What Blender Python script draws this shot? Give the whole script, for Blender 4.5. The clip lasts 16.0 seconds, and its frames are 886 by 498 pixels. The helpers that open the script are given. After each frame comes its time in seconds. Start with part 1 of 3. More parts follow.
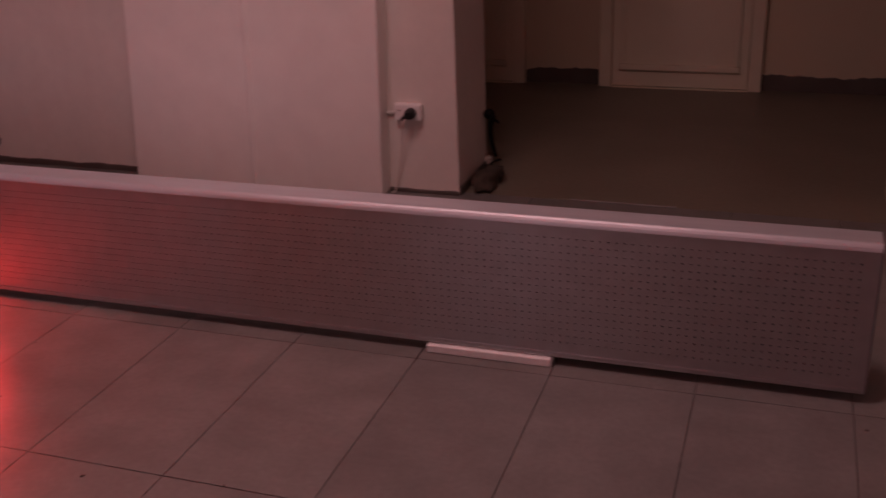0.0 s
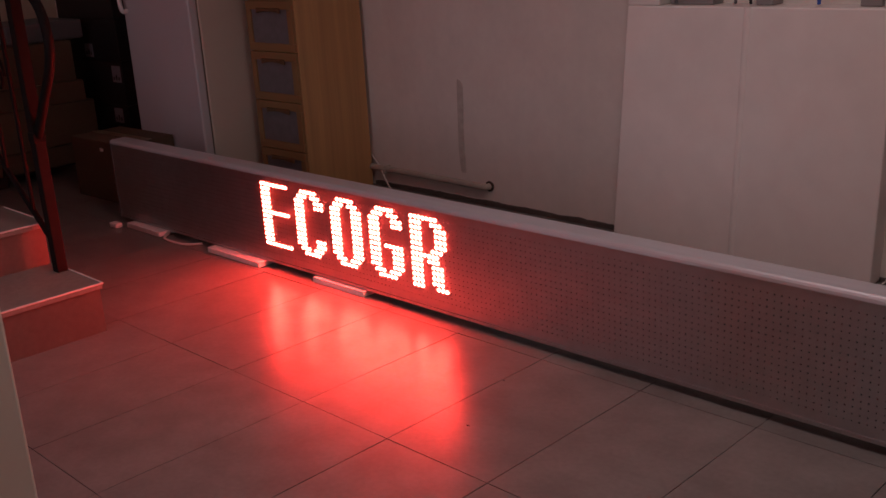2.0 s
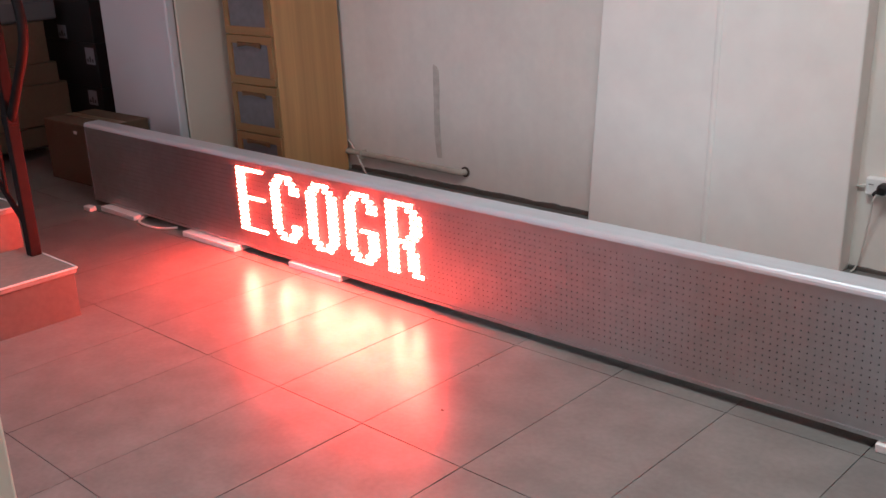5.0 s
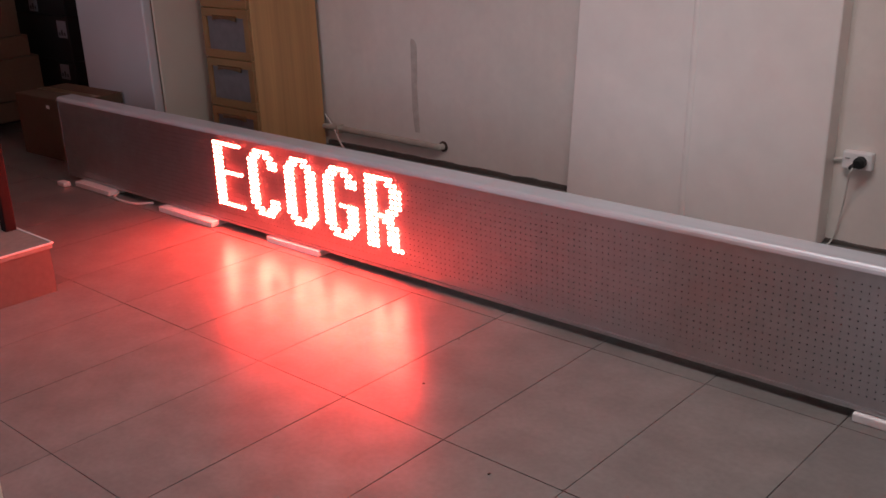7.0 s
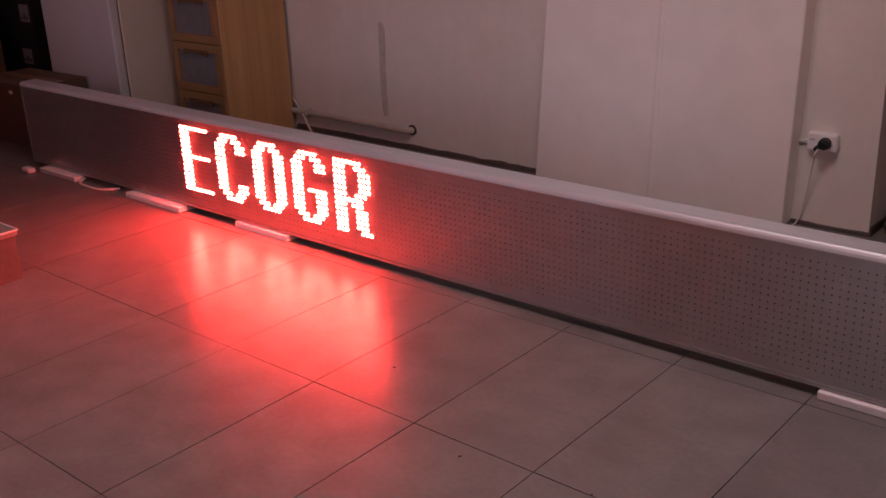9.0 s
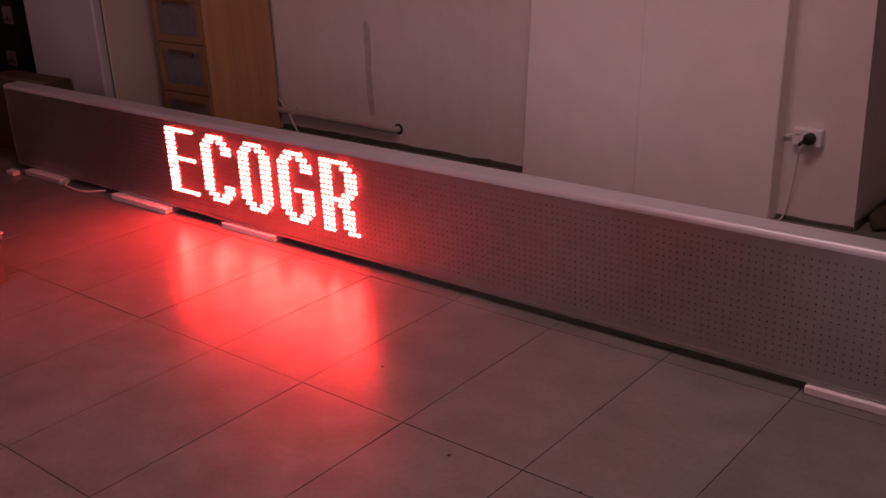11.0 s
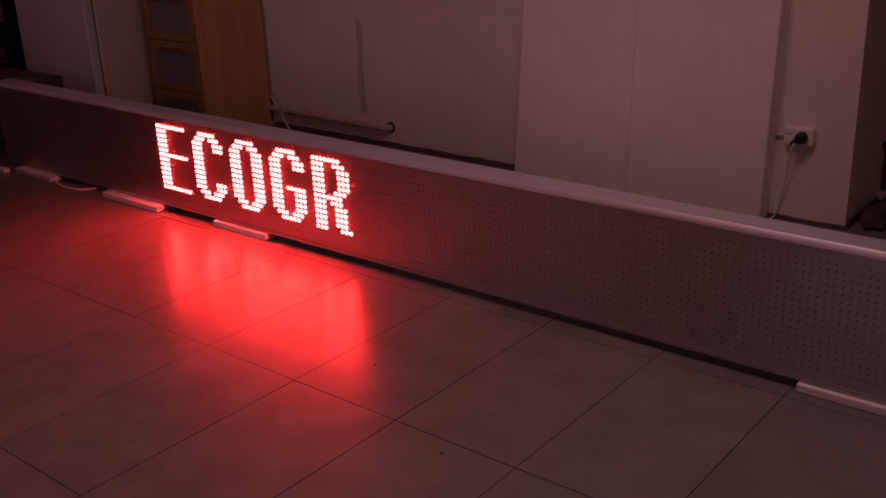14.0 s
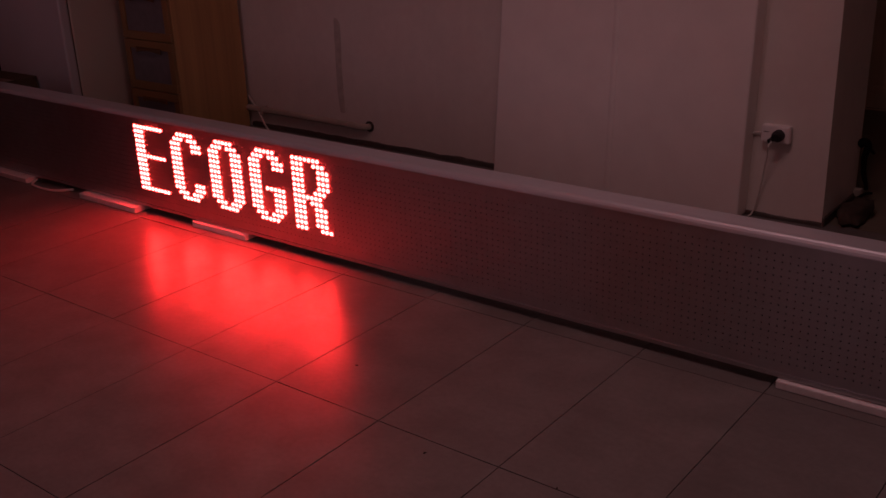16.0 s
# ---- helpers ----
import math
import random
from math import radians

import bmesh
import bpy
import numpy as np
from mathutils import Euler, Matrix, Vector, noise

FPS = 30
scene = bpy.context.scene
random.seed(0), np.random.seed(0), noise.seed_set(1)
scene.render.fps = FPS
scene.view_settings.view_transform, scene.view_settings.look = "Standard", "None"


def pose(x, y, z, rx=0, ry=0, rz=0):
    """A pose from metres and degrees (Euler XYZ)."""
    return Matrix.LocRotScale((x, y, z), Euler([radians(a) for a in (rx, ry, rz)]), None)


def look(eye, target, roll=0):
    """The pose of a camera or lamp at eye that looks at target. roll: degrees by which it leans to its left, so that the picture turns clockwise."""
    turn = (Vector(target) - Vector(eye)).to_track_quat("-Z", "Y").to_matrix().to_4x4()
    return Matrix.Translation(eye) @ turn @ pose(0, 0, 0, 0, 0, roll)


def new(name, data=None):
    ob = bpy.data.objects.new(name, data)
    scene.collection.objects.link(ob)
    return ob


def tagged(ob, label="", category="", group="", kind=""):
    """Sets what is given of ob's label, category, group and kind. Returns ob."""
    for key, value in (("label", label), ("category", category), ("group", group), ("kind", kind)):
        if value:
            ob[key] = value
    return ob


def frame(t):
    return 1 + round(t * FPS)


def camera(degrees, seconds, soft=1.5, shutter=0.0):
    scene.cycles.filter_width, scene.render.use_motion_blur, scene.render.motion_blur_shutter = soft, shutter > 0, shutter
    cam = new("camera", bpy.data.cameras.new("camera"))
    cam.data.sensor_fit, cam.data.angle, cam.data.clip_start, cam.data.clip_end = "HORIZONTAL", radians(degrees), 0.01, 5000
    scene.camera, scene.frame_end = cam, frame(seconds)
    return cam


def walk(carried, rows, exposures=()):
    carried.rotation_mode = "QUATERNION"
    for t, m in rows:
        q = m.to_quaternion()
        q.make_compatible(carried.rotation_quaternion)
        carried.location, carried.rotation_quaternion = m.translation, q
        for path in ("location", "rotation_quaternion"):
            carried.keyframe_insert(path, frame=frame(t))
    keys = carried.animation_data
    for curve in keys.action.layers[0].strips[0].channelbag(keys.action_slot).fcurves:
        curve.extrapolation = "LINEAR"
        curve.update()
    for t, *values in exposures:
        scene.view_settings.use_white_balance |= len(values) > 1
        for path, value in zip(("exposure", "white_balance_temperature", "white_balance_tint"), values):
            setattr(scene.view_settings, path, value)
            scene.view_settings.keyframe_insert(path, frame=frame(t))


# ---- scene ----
cam = camera(46.9, 16.0, soft=1.5, shutter=0.35)
PATH = [
    (0, (2.804, -1.463, 1.198), (2.192, 0.283, 0.436), -2.3),
    (0.5, (2.761, -1.499, 1.206), (1.914, 0.16, 0.478), -2.1),
    (1, (2.734, -1.498, 1.206), (1.628, 0.03, 0.542), -2.4),
    (1.5, (2.724, -1.482, 1.197), (1.453, -0.072, 0.568), -3.5),
    (2, (2.731, -1.467, 1.194), (1.37, -0.131, 0.593), -3.4),
    (2.5, (2.706, -1.498, 1.203), (1.357, -0.151, 0.6), -3.1),
    (3, (2.707, -1.513, 1.207), (1.359, -0.166, 0.6), -3.4),
    (3.5, (2.738, -1.484, 1.208), (1.386, -0.145, 0.592), -3.6),
    (4, (2.747, -1.476, 1.207), (1.402, -0.134, 0.58), -3.2),
    (6.5, (2.73, -1.484, 1.2), (1.442, -0.097, 0.554), -2.4),
    (7, (2.729, -1.487, 1.197), (1.453, -0.104, 0.518), -2.4),
    (7.5, (2.729, -1.473, 1.201), (1.461, -0.089, 0.509), -2.4),
    (8, (2.728, -1.467, 1.193), (1.47, -0.076, 0.5), -2.6),
    (8.5, (2.73, -1.475, 1.195), (1.487, -0.075, 0.491), -2.3),
    (9, (2.732, -1.485, 1.197), (1.506, -0.074, 0.486), -2.3),
    (9.5, (2.737, -1.482, 1.198), (1.521, -0.068, 0.473), -2.5),
    (12, (2.733, -1.483, 1.199), (1.527, -0.053, 0.49), -2.6),
    (12.5, (2.736, -1.486, 1.202), (1.531, -0.054, 0.495), -2.4),
    (13, (2.733, -1.482, 1.193), (1.528, -0.049, 0.491), -2.1),
    (13.5, (2.729, -1.478, 1.192), (1.529, -0.047, 0.477), -2.2),
    (14, (2.73, -1.484, 1.194), (1.536, -0.049, 0.477), -2.4),
    (14.5, (2.728, -1.488, 1.199), (1.539, -0.046, 0.487), -2.3),
    (15, (2.728, -1.486, 1.198), (1.545, -0.041, 0.481), -2.6),
    (15.5, (2.73, -1.478, 1.196), (1.553, -0.031, 0.475), -2.7),
    (16, (2.723, -1.489, 1.2), (1.564, -0.028, 0.477), -2.3),
]
EXPOSURES = [
    (0.0, -1.85, 8750, 82), (0.5, -1.4, 8750, 82), (1.0, -1.4, 8700, 80), (1.5, -1.8, 8100, 60), (2.0, -2.0, 7400, 42),
    (2.5, -1.3, 6450, 17), (3.0, -0.55, 5700, 0), (3.5, -0.1, 5400, -7), (4.0, -0.05, 5450, -6), (6.5, -0.74, 6200, 12),
    (7.0, -0.9, 6300, 16), (8.0, -1.12, 6650, 29), (9.0, -1.38, 7100, 42), (9.5, -1.5, 7300, 50), (12.0, -2.12, 8200, 78),
    (12.5, -2.28, 8450, 84), (13.5, -2.64, 8800, 94), (14.5, -2.96, 8800, 94), (15.0, -3.1, 8800, 94), (16.0, -3.3, 8800, 92),
]
walk(cam, [(t, look(eye, target, roll)) for t, eye, target, roll in PATH], EXPOSURES)

# ---- light ----
world = bpy.data.worlds.new("world")
scene.world = world
world.use_nodes = True
wn = world.node_tree
sky = wn.nodes.new("ShaderNodeTexSky")
sky.sky_type, sky.sun_disc, sky.sun_elevation, sky.sun_rotation = "NISHITA", False, radians(35), radians(200)
wn.links.new(sky.outputs["Color"], wn.nodes["Background"].inputs["Color"])
wn.nodes["Background"].inputs["Strength"].default_value = 0.06


def window_light(name, place, target, size, power, colour, spread=180):
    lamp = bpy.data.lights.new(name, "AREA")
    lamp.shape, lamp.size, lamp.size_y, lamp.energy, lamp.color = "RECTANGLE", size[0], size[1], power, colour
    lamp.spread = radians(spread)
    ob = new(name, lamp)
    ob.matrix_world = look(place, target)
    return ob


DOORWAY_POWER, CEILING_POWER = 68.0, 44.0
LED_POWER = 520.0
window_light("doorway_light", (0.32, -4.02, 1.25), (0.32, 0, 1.0), (1.1, 2.0), DOORWAY_POWER, (0.76, 0.88, 1.0))
window_light("ceiling_lamp", (1.75, 0.05, 2.612), (1.75, 0.05, 0), (1.16, 0.56), CEILING_POWER, (1.0, 0.965, 0.92), 150)


# ---- materials ----
def material(name, colour, rough=0.5, metal=0.0, grain=(), bump=0.0, bump_scale=200.0, vary=0.0, spec=0.5, rough_vary=0.0):
    """grain: (scale, amount, stretch) noise layers that vary the colour; vary: tint from object to object."""
    m = bpy.data.materials.new(name)
    m.use_nodes = True
    n, l = m.node_tree.nodes, m.node_tree.links
    b = n["Principled BSDF"]
    b.inputs["Roughness"].default_value, b.inputs["Metallic"].default_value = rough, metal
    b.inputs["Specular IOR Level"].default_value = spec
    geo = n.new("ShaderNodeNewGeometry")
    value = None
    for scale, amount, stretch in grain:
        mp = n.new("ShaderNodeMapping")
        mp.inputs["Scale"].default_value = stretch
        l.new(geo.outputs["Position"], mp.inputs["Vector"])
        t = n.new("ShaderNodeTexNoise")
        t.inputs["Scale"].default_value, t.inputs["Detail"].default_value = scale, 5
        l.new(mp.outputs["Vector"], t.inputs["Vector"])
        r = n.new("ShaderNodeMapRange")
        r.inputs["From Min"].default_value, r.inputs["From Max"].default_value = 0.3, 0.7
        r.inputs["To Min"].default_value, r.inputs["To Max"].default_value = 1 - amount, 1 + amount
        l.new(t.outputs["Fac"], r.inputs["Value"])
        if value is None:
            value = r.outputs["Result"]
        else:
            q = n.new("ShaderNodeMath")
            q.operation = "MULTIPLY"
            l.new(value, q.inputs[0])
            l.new(r.outputs["Result"], q.inputs[1])
            value = q.outputs["Value"]
    if vary:
        info = n.new("ShaderNodeObjectInfo")
        r = n.new("ShaderNodeMapRange")
        r.inputs["To Min"].default_value, r.inputs["To Max"].default_value = 1 - vary, 1 + vary
        l.new(info.outputs["Random"], r.inputs["Value"])
        if value is None:
            value = r.outputs["Result"]
        else:
            q = n.new("ShaderNodeMath")
            q.operation = "MULTIPLY"
            l.new(value, q.inputs[0])
            l.new(r.outputs["Result"], q.inputs[1])
            value = q.outputs["Value"]
    if value is None:
        b.inputs["Base Color"].default_value = (*colour, 1)
    else:
        mul = n.new("ShaderNodeVectorMath")
        mul.operation = "SCALE"
        mul.inputs[0].default_value = colour
        l.new(value, mul.inputs["Scale"])
        l.new(mul.outputs["Vector"], b.inputs["Base Color"])
    if rough_vary:
        t = n.new("ShaderNodeTexNoise")
        t.inputs["Scale"].default_value, t.inputs["Detail"].default_value = 6.0, 6
        l.new(geo.outputs["Position"], t.inputs["Vector"])
        r = n.new("ShaderNodeMapRange")
        r.inputs["From Min"].default_value, r.inputs["From Max"].default_value = 0.3, 0.7
        r.inputs["To Min"].default_value, r.inputs["To Max"].default_value = rough - rough_vary, rough + rough_vary
        l.new(t.outputs["Fac"], r.inputs["Value"])
        l.new(r.outputs["Result"], b.inputs["Roughness"])
    if bump:
        t = n.new("ShaderNodeTexNoise")
        t.inputs["Scale"].default_value, t.inputs["Detail"].default_value = bump_scale, 4
        l.new(geo.outputs["Position"], t.inputs["Vector"])
        k = n.new("ShaderNodeBump")
        k.inputs["Strength"].default_value, k.inputs["Distance"].default_value = bump, 0.002
        l.new(t.outputs["Fac"], k.inputs["Height"])
        l.new(k.outputs["Normal"], b.inputs["Normal"])
    return m


ONE = (1, 1, 1)
TILE = material("porcelain_tile", (0.170, 0.164, 0.155), 0.29, 0, [(2.2, 0.12, ONE), (9, 0.12, ONE), (70, 0.07, ONE)], 0.06, 70, vary=0.06, spec=0.40, rough_vary=0.008)
GROUT = material("dark_grout", (0.06, 0.053, 0.048), 0.9, 0, [(3, 0.3, ONE)])
PLASTER = material("white_plaster", (0.87, 0.84, 0.795), 0.75, 0, [(1.4, 0.05, ONE), (9, 0.03, ONE)], 0.25, 35)
# old stained plaster; the darker base also paints the recess shade beside the column
PLASTER_OLD = material("stained_shaded_plaster", (0.73, 0.695, 0.64), 0.8, 0, [(1.1, 0.05, ONE), (5, 0.03, ONE), (28, 0.02, ONE), (2.0, 0.02, (6, 6, 0.5))], 0.3, 30)
CREAM = material("cream_wall_paint", (0.72, 0.68, 0.57), 0.7, 0, [(2.0, 0.05, ONE)], 0.2, 40)
CEIL = material("ceiling_paint", (0.8, 0.79, 0.77), 0.9)
ALU = material("satin_aluminium", (0.62, 0.64, 0.68), 0.38, 0.5, [(2.5, 0.05, ONE), (60, 0.04, (0.05, 1, 1))], 0.03, 120)
SHEET = material("perforated_aluminium_sheet", (0.475, 0.465, 0.475), 0.30, 0.9, [(2.5, 0.06, ONE), (30, 0.05, ONE)], 0.05, 60)
BLACK = material("black_plastic", (0.012, 0.012, 0.013), 0.5)
DARK_GREY = material("dark_grey_board", (0.12, 0.112, 0.115), 0.6)
STAIN = material("grey_stain", (0.52, 0.487, 0.437), 0.85, 0, [(30, 0.12, ONE)])
SKIRT = material("dark_skirting", (0.10, 0.085, 0.075), 0.5, 0, [(8, 0.2, ONE)])
WOOD = material("oak_veneer", (0.51, 0.30, 0.13), 0.45, 0, [(3.2, 0.10, (1, 3.0, 0.10)), (11, 0.10, (1, 1.6, 0.045)), (60, 0.08, (1, 1, 0.03))], 0.05, 60)
# drawer fronts: the oak darkened for the shade on this side of the cabinet
WOOD_EDGE = material("shaded_oak_frame", (0.29, 0.165, 0.07), 0.45, 0, [(8, 0.14, (0.2, 1, 1))])
# grip oak, painted dark for the shade inside the handle cut-out
GRIP = material("shaded_oak_grip", (0.15, 0.075, 0.032), 0.5, 0, [(14, 0.15, (0.2, 1, 1))])
FROST = material("frosted_drawer_panel", (0.165, 0.162, 0.175), 0.35, 0, [(25, 0.12, ONE)])
# white door enamel, greyed and cooled for the shade and daylight on its front
WHITE_METAL = material("cool_shaded_enamel", (0.55, 0.56, 0.58), 0.35, 0, [(2, 0.04, ONE)])
CREAM_METAL = material("cream_enamel_side", (0.62, 0.585, 0.50), 0.45, 0, [(2, 0.05, ONE)])
GASKET = material("grey_gasket", (0.16, 0.14, 0.12), 0.8)
FOAM = material("white_foam", (0.72, 0.71, 0.70), 0.95, 0, [(60, 0.06, ONE)], 0.4, 300)
PIPE = material("painted_pipe", (0.46, 0.42, 0.36), 0.6, 0, [(14, 0.14, ONE)], 0.2, 80)
WALL_HOLE = material("pipe_hole_dark", (0.07, 0.055, 0.045), 0.8, 0, [(60, 0.3, ONE)])
# risers: the tread's brown stone, darkened for the shade on upright faces
STEP_RISER = material("shaded_stone_riser", (0.108, 0.100, 0.086), 0.45, 0, [(4, 0.12, ONE), (50, 0.1, ONE)], 0.1, 80)
STEP_TREAD = material("stone_tread", (0.24, 0.225, 0.20), 0.4, 0, [(4, 0.10, ONE), (50, 0.1, ONE)], 0.1, 80)
STEP_EDGE = material("pale_step_edge", (0.72, 0.70, 0.66), 0.5, 0, [(30, 0.1, ONE)])
IRON = material("dark_iron", (0.009, 0.0075, 0.0075), 0.65, 0.0, [(20, 0.2, ONE)], spec=0.10)
# brown cardboard, its colour lowered to hold the storage corner's shade
CARD = material("shade_darkened_cardboard", (0.105, 0.070, 0.042), 0.85, 0, [(5, 0.10, ONE), (80, 0.06, ONE)], 0.1, 120, vary=0.15)
TAPE = material("parcel_tape", (0.20, 0.14, 0.08), 0.35)
DARKBOX = material("black_carton", (0.014, 0.012, 0.012), 0.6, 0, [(9, 0.2, ONE)])
LABEL = material("paper_label", (0.24, 0.245, 0.27), 0.7)
PLASTIC = material("white_plastic", (0.8, 0.79, 0.77), 0.4)
WIRE = material("white_cable", (0.72, 0.70, 0.66), 0.5)
GREY_WIRE = material("grey_cable", (0.12, 0.12, 0.125), 0.5)
BLUE = material("blue_cable", (0.03, 0.12, 0.5), 0.45)
DOOR_PAINT = material("pale_door_paint", (0.76, 0.70, 0.55), 0.5, 0, [(3, 0.05, ONE)])
HALL_WALL = material("hall_wall_paint", (0.62, 0.54, 0.40), 0.8, 0, [(2, 0.05, ONE)], 0.2, 40)
HALL_TILE = material("dull_hall_tile", (0.185, 0.16, 0.122), 0.42, 0, [(3, 0.10, ONE), (45, 0.06, ONE)], 0.06, 90, vary=0.05)
SACK = material("brown_cloth", (0.055, 0.038, 0.027), 0.95, 0, [(30, 0.25, ONE)], 0.6, 120)
BOARD = material("grey_board", (0.25, 0.245, 0.24), 0.6)

LED = bpy.data.materials.new("lit_red_led")
LED.use_nodes = True
LED.node_tree.nodes["Principled BSDF"].inputs["Base Color"].default_value = (0.8, 0.1, 0.08, 1)
LED.node_tree.nodes["Principled BSDF"].inputs["Emission Color"].default_value = (1, 0.055, 0.033, 1)
LED.node_tree.nodes["Principled BSDF"].inputs["Emission Strength"].default_value = LED_POWER


# ---- mesh helpers ----
def mesh_of(bm, mat, smooth=False):
    me = bpy.data.meshes.new("mesh")
    for f in bm.faces:
        f.smooth = smooth and len(f.verts) < 5
    bm.to_mesh(me)
    bm.free()
    me.materials.append(mat)
    return me


def part(name, bm, mat, parent=None, label="", smooth=False, kind=""):
    ob = new(name, mesh_of(bm, mat, smooth))
    if parent is not None:
        ob.parent = parent
    return tagged(ob, label, kind=kind)


def thing(name, place, label, category, group="", kind=""):
    ob = new(name)
    ob.location = place
    ob.empty_display_size = 0.05
    return tagged(ob, label, category, group, kind)


def box(x0, x1, y0, y1, z0, z1, bevel=0.0, segments=2, bm=None):
    bm = bm or bmesh.new()
    m = Matrix.LocRotScale(((x0 + x1) / 2, (y0 + y1) / 2, (z0 + z1) / 2), None, (x1 - x0, y1 - y0, z1 - z0))
    made = bmesh.ops.create_cube(bm, size=1, matrix=m)
    if bevel:
        edges = list({e for v in made["verts"] for e in v.link_edges})
        bmesh.ops.bevel(bm, geom=edges, offset=bevel, segments=segments, profile=0.5, affect="EDGES")
    return bm


def tube(points, radius, sides=10, bm=None, caps=True):
    """A round bar swept along points; radius may be a list."""
    bm = bm or bmesh.new()
    pts = [Vector(p) for p in points]
    radii = radius if isinstance(radius, (list, tuple)) else [radius] * len(pts)
    rings, up = [], Vector((0.31, 0.17, 0.93))
    for i, p in enumerate(pts):
        d = (pts[min(i + 1, len(pts) - 1)] - pts[max(i - 1, 0)]).normalized()
        a = up.cross(d)
        if a.length < 1e-3:
            a = Vector((1, 0, 0)).cross(d)
        a.normalize()
        up = d.cross(a)
        rings.append([bm.verts.new(p + radii[i] * (math.cos(q) * a + math.sin(q) * up)) for q in [2 * math.pi * k / sides for k in range(sides)]])
    for r, s in zip(rings, rings[1:]):
        for k in range(sides):
            bm.faces.new((r[k], r[(k + 1) % sides], s[(k + 1) % sides], s[k]))
    if caps:
        bm.faces.new(rings[0][::-1])
        bm.faces.new(rings[-1])
    return bm


def curve_points(points, steps=8):
    """A smooth line through points (Catmull-Rom)."""
    p = [Vector(q) for q in points]
    p = [2 * p[0] - p[1]] + p + [2 * p[-1] - p[-2]]
    out = []
    for a, b, c, d in zip(p, p[1:], p[2:], p[3:]):
        for k in range(steps):
            t = k / steps
            out.append(0.5 * (2 * b + (c - a) * t + (2 * a - 5 * b + 4 * c - d) * t * t + (3 * b - a - 3 * c + d) * t ** 3))
    return out + [p[-2]]


def profile_x(outline, x0, x1, bm=None):
    """A closed outline of (y, z) swept from x0 to x1."""
    bm = bm or bmesh.new()
    a = [bm.verts.new((x0, y, z)) for y, z in outline]
    b = [bm.verts.new((x1, y, z)) for y, z in outline]
    n = len(outline)
    for k in range(n):
        bm.faces.new((a[k], a[(k + 1) % n], b[(k + 1) % n], b[k]))
    bm.faces.new(a[::-1])
    bm.faces.new(b)
    bmesh.ops.recalc_face_normals(bm, faces=bm.faces)
    return bm


# ---- structure ----
X0, X1, Y0, Y1, TOP = -4.2, 4.6, -3.95, 3.48, 2.7
WALL_Y, COLUMN_Y = 1.765, 1.690
structure = "structure"


def wall(name, label, *b, mat=PLASTER):
    ob = part(name, box(*b), mat)
    return tagged(ob, label, "wall", kind=structure)


# back wall of the room, with a passage to the hall
wall("wall_north", "stained off-white plaster wall behind the sign", X0, 0.50, WALL_Y, WALL_Y + 0.35, 0, TOP, mat=PLASTER_OLD)
wall("wall_niche", "off-white plaster wall with a socket beside the passage", 1.47, 1.742, WALL_Y, WALL_Y + 0.35, 0, TOP, mat=PLASTER_OLD)
wall("wall_passage_head", "off-white plaster over the passage", 1.742, 3.15, WALL_Y, WALL_Y + 0.35, 2.15, TOP)
wall("wall_passage_side", "dim painted wall beside the passage", 3.15, X1, WALL_Y, WALL_Y + 0.35, 0, TOP, mat=HALL_WALL)
# unseen west wall; its darker paint is chosen to cut the bounced light
wall("wall_west", "unseen west wall, darkened to throw less light into the storage corner", X0 - 0.15, X0, Y0, 3.6, 0, TOP, mat=HALL_WALL)
wall("wall_east", "off-white plaster wall", X1, X1 + 0.15, Y0, 3.6, 0, TOP)
wall("wall_hall", "pinkish painted wall of the hall", 1.2, X1, 3.49, 3.64, 0, TOP, mat=HALL_WALL)
wall("wall_hall_west", "pinkish painted end wall of the hall", 1.05, 1.2, WALL_Y + 0.35, 3.64, 0, TOP, mat=HALL_WALL)
# wall with the street doorway behind the camera
wall("wall_south_high", "off-white plaster over the street doorway", -0.25, 0.9, Y0 - 0.2, Y0, 2.3, TOP)
wall("wall_south_a", "off-white plaster beside the street doorway", X0, -0.25, Y0 - 0.2, Y0, 0, TOP)
wall("wall_south_b", "off-white plaster beside the street doorway", 0.9, X1, Y0 - 0.2, Y0, 0, TOP)
tagged(part("ceiling", box(X0, X1, Y0, 3.64, TOP, TOP + 0.12), CEIL), "white painted ceiling", "ceiling", kind=structure)
near = part("wall_near", box(0.96, 1.10, -2.6, -0.882, 0, TOP, 0.006), CREAM)
tagged(near, "cream painted wall end beside the stairs", "wall", kind=structure)


col = thing("column", (0, 0, 0), "white boxed-in wall column with a vertical joint ridge", "column", kind=structure)


def casing(x0, x1, z0, z1):
    """A piece of the pier's casing; its edges lean a little, as the plaster does."""
    bm = box(x0, x1, COLUMN_Y, WALL_Y + 0.3, z0, z1, 0.006)
    for v in bm.verts:
        side = min(max((v.co.x - 0.470) / 1.01, 0), 1)
        v.co.x += min(v.co.z, 1.0) * (0.08 * (1 - side) + 0.028 * side)
    part("casing", bm, PLASTER, col)


casing(0.470, 1.481, 0, 0.885)
casing(0.470, 0.61, 0.8855, TOP)
casing(1.435, 1.481, 0.8855, TOP)
casing(0.611, 1.434, 1.6, TOP)
part("recess_back", box(0.67, 1.47, COLUMN_Y + 0.12, COLUMN_Y + 0.14, 0.8855, 1.6), PLASTER_OLD, col, "pale back of the open cable recess")
bm = bmesh.new()
tube([(0.978, COLUMN_Y + 0.0090, 0.0), (0.996, COLUMN_Y + 0.0088, 0.4), (1.015, COLUMN_Y + 0.0084, 0.884)], 0.0150, 56, bm)
bmesh.ops.recalc_face_normals(bm, faces=bm.faces)
part("joint_ridge", bm, PLASTER, col)

